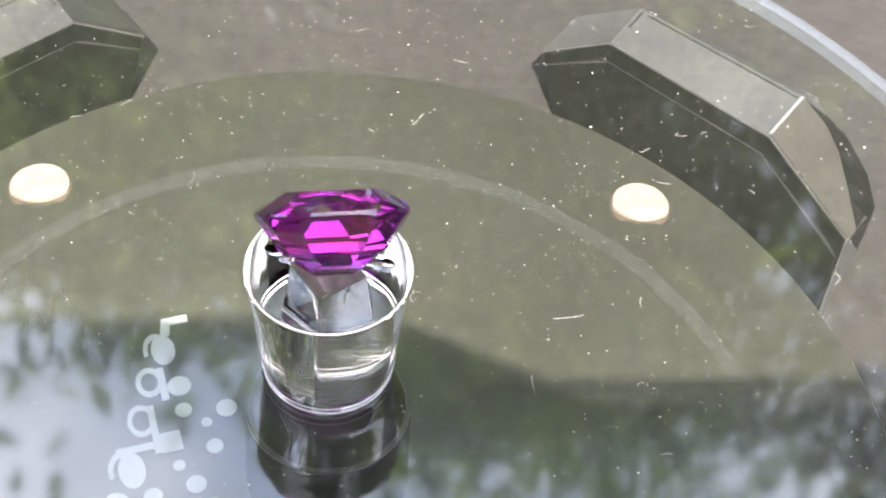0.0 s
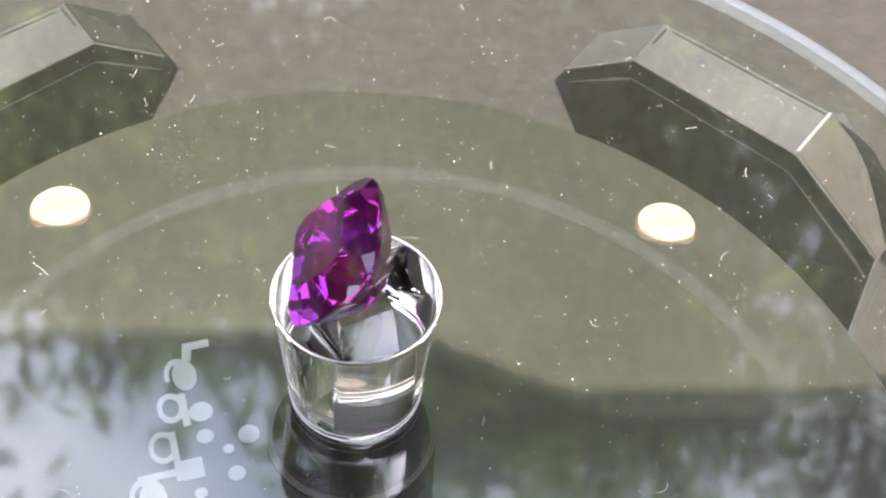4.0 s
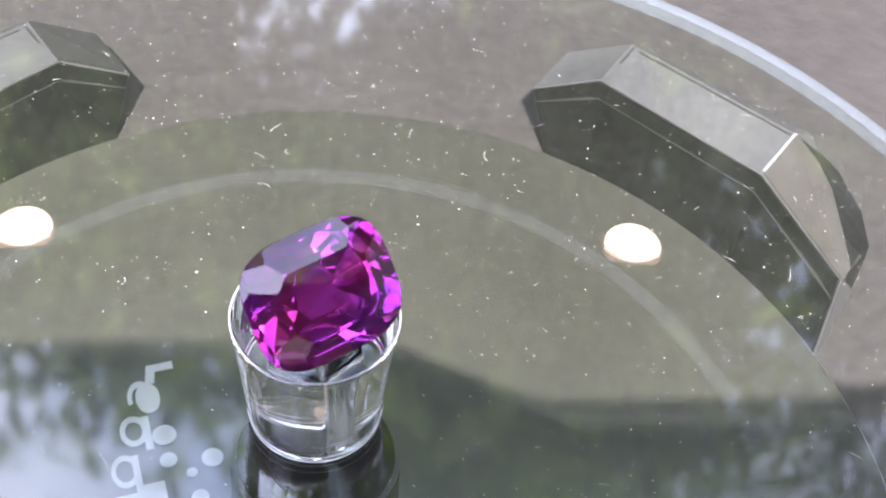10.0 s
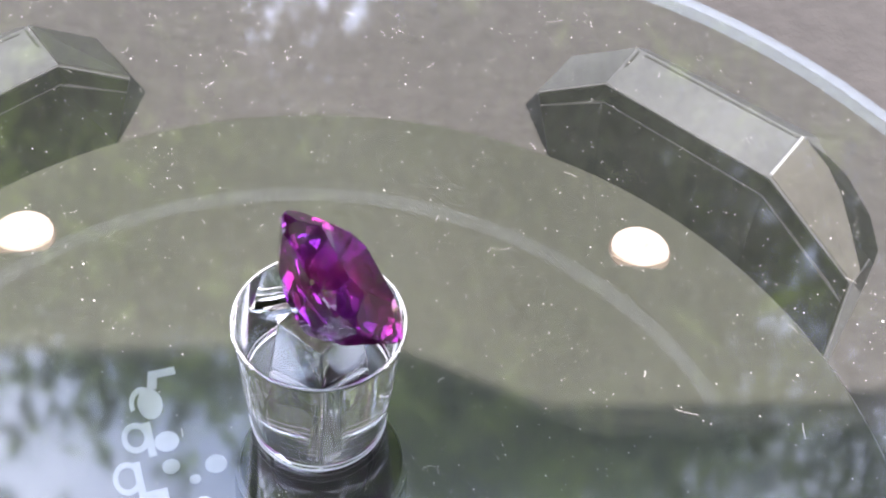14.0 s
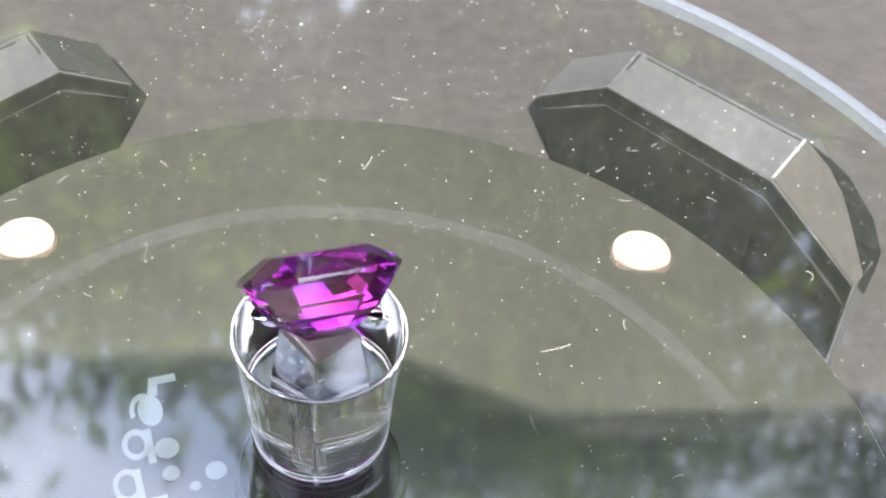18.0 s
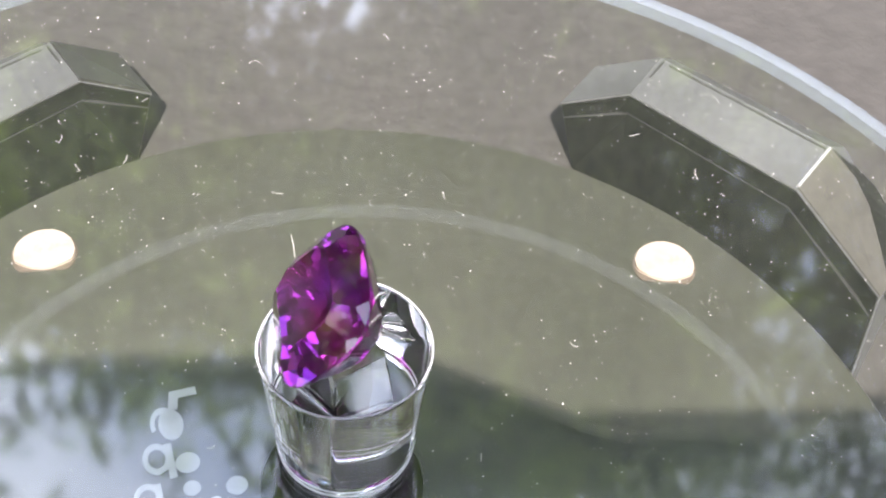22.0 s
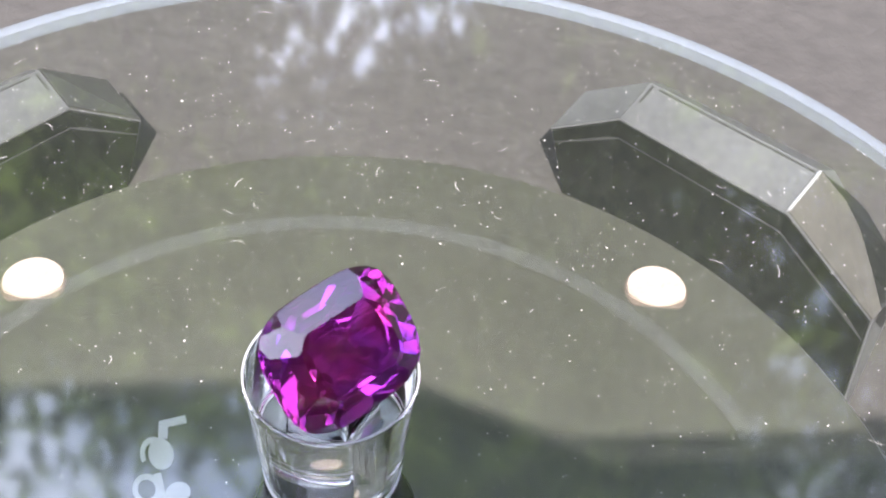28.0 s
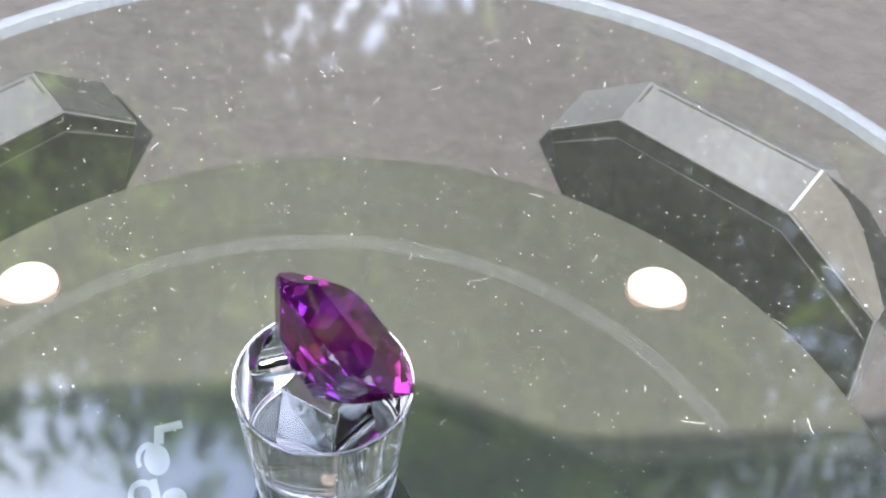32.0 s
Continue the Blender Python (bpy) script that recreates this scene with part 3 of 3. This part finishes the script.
# ---- gemstone ----
def build_gem():
    """Cushion cut by planes: table and crown above the girdle, deep pavilion below; table along +z, long axis along x."""
    LX, LY = 0.892, 0.735
    o = []
    for i in range(96):
        c, s = math.cos(2 * math.pi * i / 96), math.sin(2 * math.pi * i / 96)
        k = (abs(c) ** 3.4 + abs(s) ** 3.4) ** (-1 / 3.4)
        o.append((LX * k * c, LY * k * s))
    bm = prism(o, -0.9, 0.5)

    def slice_off(at, no):
        res = bmesh.ops.bisect_plane(bm, geom=bm.verts[:] + bm.edges[:] + bm.faces[:], plane_co=Vector(at) * U, plane_no=no, clear_outer=True)
        edges = [e for e in res["geom_cut"] if isinstance(e, bmesh.types.BMEdge)]
        if len(edges) > 2:
            bmesh.ops.contextual_create(bm, geom=edges)

    def cut(az, slope, reach=1.0, down=False):
        """A facet whose plane meets the girdle's edge (or a part reach of its radius) and rises or falls by slope degrees."""
        n = Vector((math.cos(radians(az)), math.sin(radians(az)), 0))
        h = max(x * n.x + y * n.y for x, y in o) * reach
        z, side = (-0.018, -1) if down else (0.018, 1)
        no = n * math.sin(radians(slope)) + Vector((0, 0, side * math.cos(radians(slope))))
        slice_off(n * h + Vector((0, 0, z)), no)

    # crown: long side facets, corner kites, small facets along the girdle, low star facets round the table
    for az, slope in ((0, 33), (180, 33), (90, 35), (270, 35), (39, 31), (141, 31), (219, 31), (321, 31)):
        cut(az, slope)
    for az in (18, 162, 198, 342, 63, 117, 243, 297):
        cut(az, 44, 0.992)
    top = 0.25
    for az in (20, 160, 200, 340, 62, 118, 242, 298):
        n = Vector((math.cos(radians(az)), math.sin(radians(az)), 0))
        h = max(x * n.x + y * n.y for x, y in o) * 0.60
        slice_off(n * h + Vector((0, 0, top)), n * math.sin(radians(20)) + Vector((0, 0, math.cos(radians(20)))))
    slice_off((0, 0, top), (0, 0, 1))
    # pavilion: a steep tier under the girdle, two staggered tiers below, and a blunt keel
    ring = (0, 38, 90, 142, 180, 218, 270, 322)
    between = [(p + (q - p) / 2) % 360 for p, q in zip(ring, ring[1:] + (360,))]
    for azs, run, depth, slope in ((ring, 0.0, 0.018, 57), (between, 0.01, 0.02, 53), (ring, 0.265, 0.43, 41), (between, 0.33, 0.44, 36), ((90, 270, 30, 150, 210, 330), 0.5, 0.62, 24)):
        for az in azs:
            n = Vector((math.cos(radians(az)), math.sin(radians(az)), 0))
            h = max(x * n.x + y * n.y for x, y in o) - run
            slice_off(n * h - Vector((0, 0, depth)), n * math.sin(radians(slope)) - Vector((0, 0, math.cos(radians(slope)))))
    bmesh.ops.remove_doubles(bm, verts=bm.verts[:], dist=0.002 * U)
    gem = new("gemstone")
    tagged(gem, "purple cushion-cut faceted gemstone lying tilted on a clear stand", "gemstone")
    bmesh.ops.recalc_face_normals(bm, faces=bm.faces[:])
    bands = {"table": [], "crown": [], "girdle": [], "pavilion": []}
    for f in bm.faces:
        nz = f.normal.z
        bands["table" if nz > 0.99 else "crown" if nz > 0.1 else "girdle" if nz > -0.1 else "pavilion"].append(f)
    for nm, fs in bands.items():
        me = bpy.data.meshes.new("mesh")
        used = list(dict.fromkeys(v for f in fs for v in f.verts))
        me.from_pydata([tuple(v.co) for v in used], [], [[used.index(v) for v in f.verts] for f in fs])
        me.materials.append(M_GEM)
        new(nm, me).parent = gem
    bm.free()
    return gem


gem = build_gem()


# ---- trees before a bright sky, seen as mirror images in the disc ----
def build_tree(x, y, height, spread, low, seed, leaves):
    rnd = random.Random(seed)
    tree = new("tree")
    tree.location = (x, y, 1.3 * U)
    tagged(tree, "tall green leafy tree with gaps of sky in its crown", "tree", group="trees behind the turntable")
    bm = bmesh.new()

    def limb(p, q, r0, r1):
        ax = (q - p).normalized()
        s = ax.orthogonal().normalized()
        t = ax.cross(s)
        ring = [[bm.verts.new(o + (s * math.cos(k * 1.047) + t * math.sin(k * 1.047)) * r) for k in range(6)] for o, r in ((p, r0), (q, r1))]
        for k in range(6):
            bm.faces.new((ring[0][k], ring[0][(k + 1) % 6], ring[1][(k + 1) % 6], ring[1][k]))
    top = Vector((rnd.uniform(-0.3, 0.3), rnd.uniform(-0.3, 0.3), height * 0.85))
    limb(Vector((0, 0, 0)), top * 0.5, 0.2, 0.13)
    limb(top * 0.5, top, 0.13, 0.04)
    tips = [top]
    for i in range(16):
        st = top * rnd.uniform(low / height + 0.02, 0.95)
        an = rnd.uniform(0, 6.283)
        ln = spread * rnd.uniform(0.45, 1.0) * (1.1 - 0.5 * st.z / height)
        en = st + Vector((math.cos(an) * ln, math.sin(an) * ln, ln * rnd.uniform(0.1, 0.7)))
        limb(st, en, 0.06, 0.015)
        tips += [en, st.lerp(en, 0.6)]
    part("trunk", bm, M_BARK, tree, "brown tapered trunk with limbs")
    verts, faces = [], []
    for i in range(leaves * 2):
        c = rnd.choice(tips)
        p = c + Vector((rnd.gauss(0, 1), rnd.gauss(0, 1), rnd.gauss(0, 0.8))) * (0.26 * spread)
        if p.z < low * 0.8:
            continue
        u = Vector((rnd.gauss(0, 1), rnd.gauss(0, 1), rnd.gauss(0, 1))).normalized()
        v = u.orthogonal().normalized()
        s, b = rnd.uniform(0.06, 0.145), len(verts)
        verts += [tuple(p - u * s), tuple(p + v * s * 0.45), tuple(p + u * s), tuple(p - v * s * 0.45)]
        faces.append((b, b + 1, b + 2, b + 3))
    me = bpy.data.meshes.new("mesh")
    me.from_pydata(verts, [], faces)
    me.materials.append(M_LEAF)
    crown = new("crown", me)
    crown.parent = tree
    tagged(crown, "crown of many small green leaves", kind="stuff")


# the last three, unseen at the sides, are added to darken the stone's reflections
for i, (x, y, h, sp, low, lv) in enumerate((
        (-2.9, 5.8, 7.9, 2.0, 1.2, 15000), (1.0, 5.2, 9.2, 1.75, 5.2, 14000), (3.3, 5.0, 6.6, 2.2, 1.2, 10000), (5.4, 6.5, 7.5, 2.8, 1.0, 9000),
        (-5.4, 7.2, 9.6, 2.8, 1.0, 12000), (-1.5, 6.2, 7.6, 1.6, 4.6, 13000), (-3.6, 8.6, 10.4, 2.4, 0.8, 10000), (3.0, 8.6, 9.2, 1.8, 1.6, 14000),
        (6.0, 9.5, 8.2, 3.0, 2.0, 8000), (-4.8, 0.8, 7.5, 2.6, 0.6, 10000), (4.6, 1.2, 8.0, 2.6, 0.6, 12000), (4.8, -2.0, 6.5, 2.4, 0.6, 9000))):
    build_tree(x, y, h, sp, low, 11 + i, lv)


# ---- belt of distant trees, added round the place to darken low reflections ----
def build_woods():
    rnd = random.Random(77)
    verts, faces = [], []
    for i in range(46000):
        a = rnd.uniform(0, 2 * math.pi)
        top = 9.2 + 1.6 * math.sin(a * 7 + 1) + 1.1 * math.sin(a * 17) + 0.8 * math.sin(a * 41 + 2)
        # an opening in the belt, added so that low sky brightens the stone's table
        if 3.3 < a < 3.95:
            top *= 0.3
        r = rnd.uniform(14.5, 18.0)
        p = Vector((r * math.cos(a), r * math.sin(a), top * rnd.random() ** 0.8))
        u = Vector((rnd.gauss(0, 1), rnd.gauss(0, 1), rnd.gauss(0, 1))).normalized()
        v = u.orthogonal().normalized()
        s, b = rnd.uniform(0.22, 0.5), len(verts)
        verts += [tuple(p - u * s), tuple(p + v * s * 0.5), tuple(p + u * s), tuple(p - v * s * 0.5)]
        faces.append((b, b + 1, b + 2, b + 3))
    me = bpy.data.meshes.new("mesh")
    me.from_pydata(verts, [], faces)
    me.materials.append(M_LEAF)
    tagged(new("added_woods", me), "belt of distant green trees added to darken low reflections", "woods", kind="stuff")


build_woods()


# ---- the filming camera's own body, behind the viewpoint: it shades the near half of the plate ----
def build_body():
    body = new("compact_camera")
    tagged(body, "black compact camera body held behind the viewpoint", "camera")
    o = [(-9.5, -9.0), (14.0, -9.0), (14.0, -1.55), (2.2, -1.45), (0.0, -0.15), (-0.6, 0.0), (-9.0, 0.05), (-9.5, -0.3)]
    bm = bmesh.new()
    fr = [bm.verts.new((x * U, 0, z * U)) for x, z in o]
    bk = [bm.verts.new((x * U, -2.4 * U, (z - 0.6 if z > -8 else z) * U)) for x, z in o]
    bm.faces.new(fr), bm.faces.new(bk[::-1])
    for i in range(len(o)):
        j = (i + 1) % len(o)
        bm.faces.new((fr[i], bk[i], bk[j], fr[j]))
    part("housing", bevelled(bm, 0.15, 2), M_BODY, body, smooth=40)
    return body


body = build_body()


# ---- movement ----
def turned(t, zero=0.0):
    return zero + TURN * t


def motions():
    times = [float(i) for i in range(33)]
    rows_disc, rows_ring, rows_stand, rows_gem = [], [], [], []
    for t in times:
        w = radians(turned(t - 0.5, -90))
        off = Vector((math.cos(w), math.sin(w), 0))
        spin = Matrix.Rotation(radians(turned(t)), 4, "Z")
        # the disc leans slightly and runs a little off centre, so that its mirror image sways as it turns
        lean = Matrix.Rotation(radians(0.45), 4, Vector((0, 0, 1)).cross(off))
        c = P(AXIS[0], AXIS[1], 0)
        rows_disc.append((t, Matrix.Translation(c + off * 0.06 * U) @ lean @ spin))
        rows_ring.append((t, Matrix.Translation(P(0.0, -0.3, -2.79) + off * 0.33 * U) @ spin))
        rows_stand.append((t, Matrix.Translation(c + off * 0.046 * U + Vector((0, 0, 0.012 * U))) @ spin))
        # the stone lies on its back facets, its table turned towards the way az
        az = radians(93.6 + TURN * t)
        out = Vector((math.cos(az), math.sin(az), 0))
        tilt = Matrix.Rotation(radians(46.5), 4, Vector((0, 0, 1)).cross(out))
        face = Matrix.Rotation(az + math.pi / 2 + radians(2.6), 4, "Z")
        rows_gem.append((t, Matrix.Translation(P(AXIS[0], AXIS[1], 2.592) + (off * 0.046 + out * 0.256 + out.cross(Vector((0, 0, 1))) * 0.047) * U) @ tilt @ face))
    walk(disc, rows_disc)
    walk(ring, rows_ring)
    walk(stand, rows_stand)
    walk(gem, rows_gem)
    walk(body, [(t, Matrix.Translation(Vector((e[0] + 0.6 * U, e[1] - 2.05 * U, e[2] + 1.0 * U)))) for t, e, g, r in ROWS[::4] + [ROWS[-1]]])


motions()
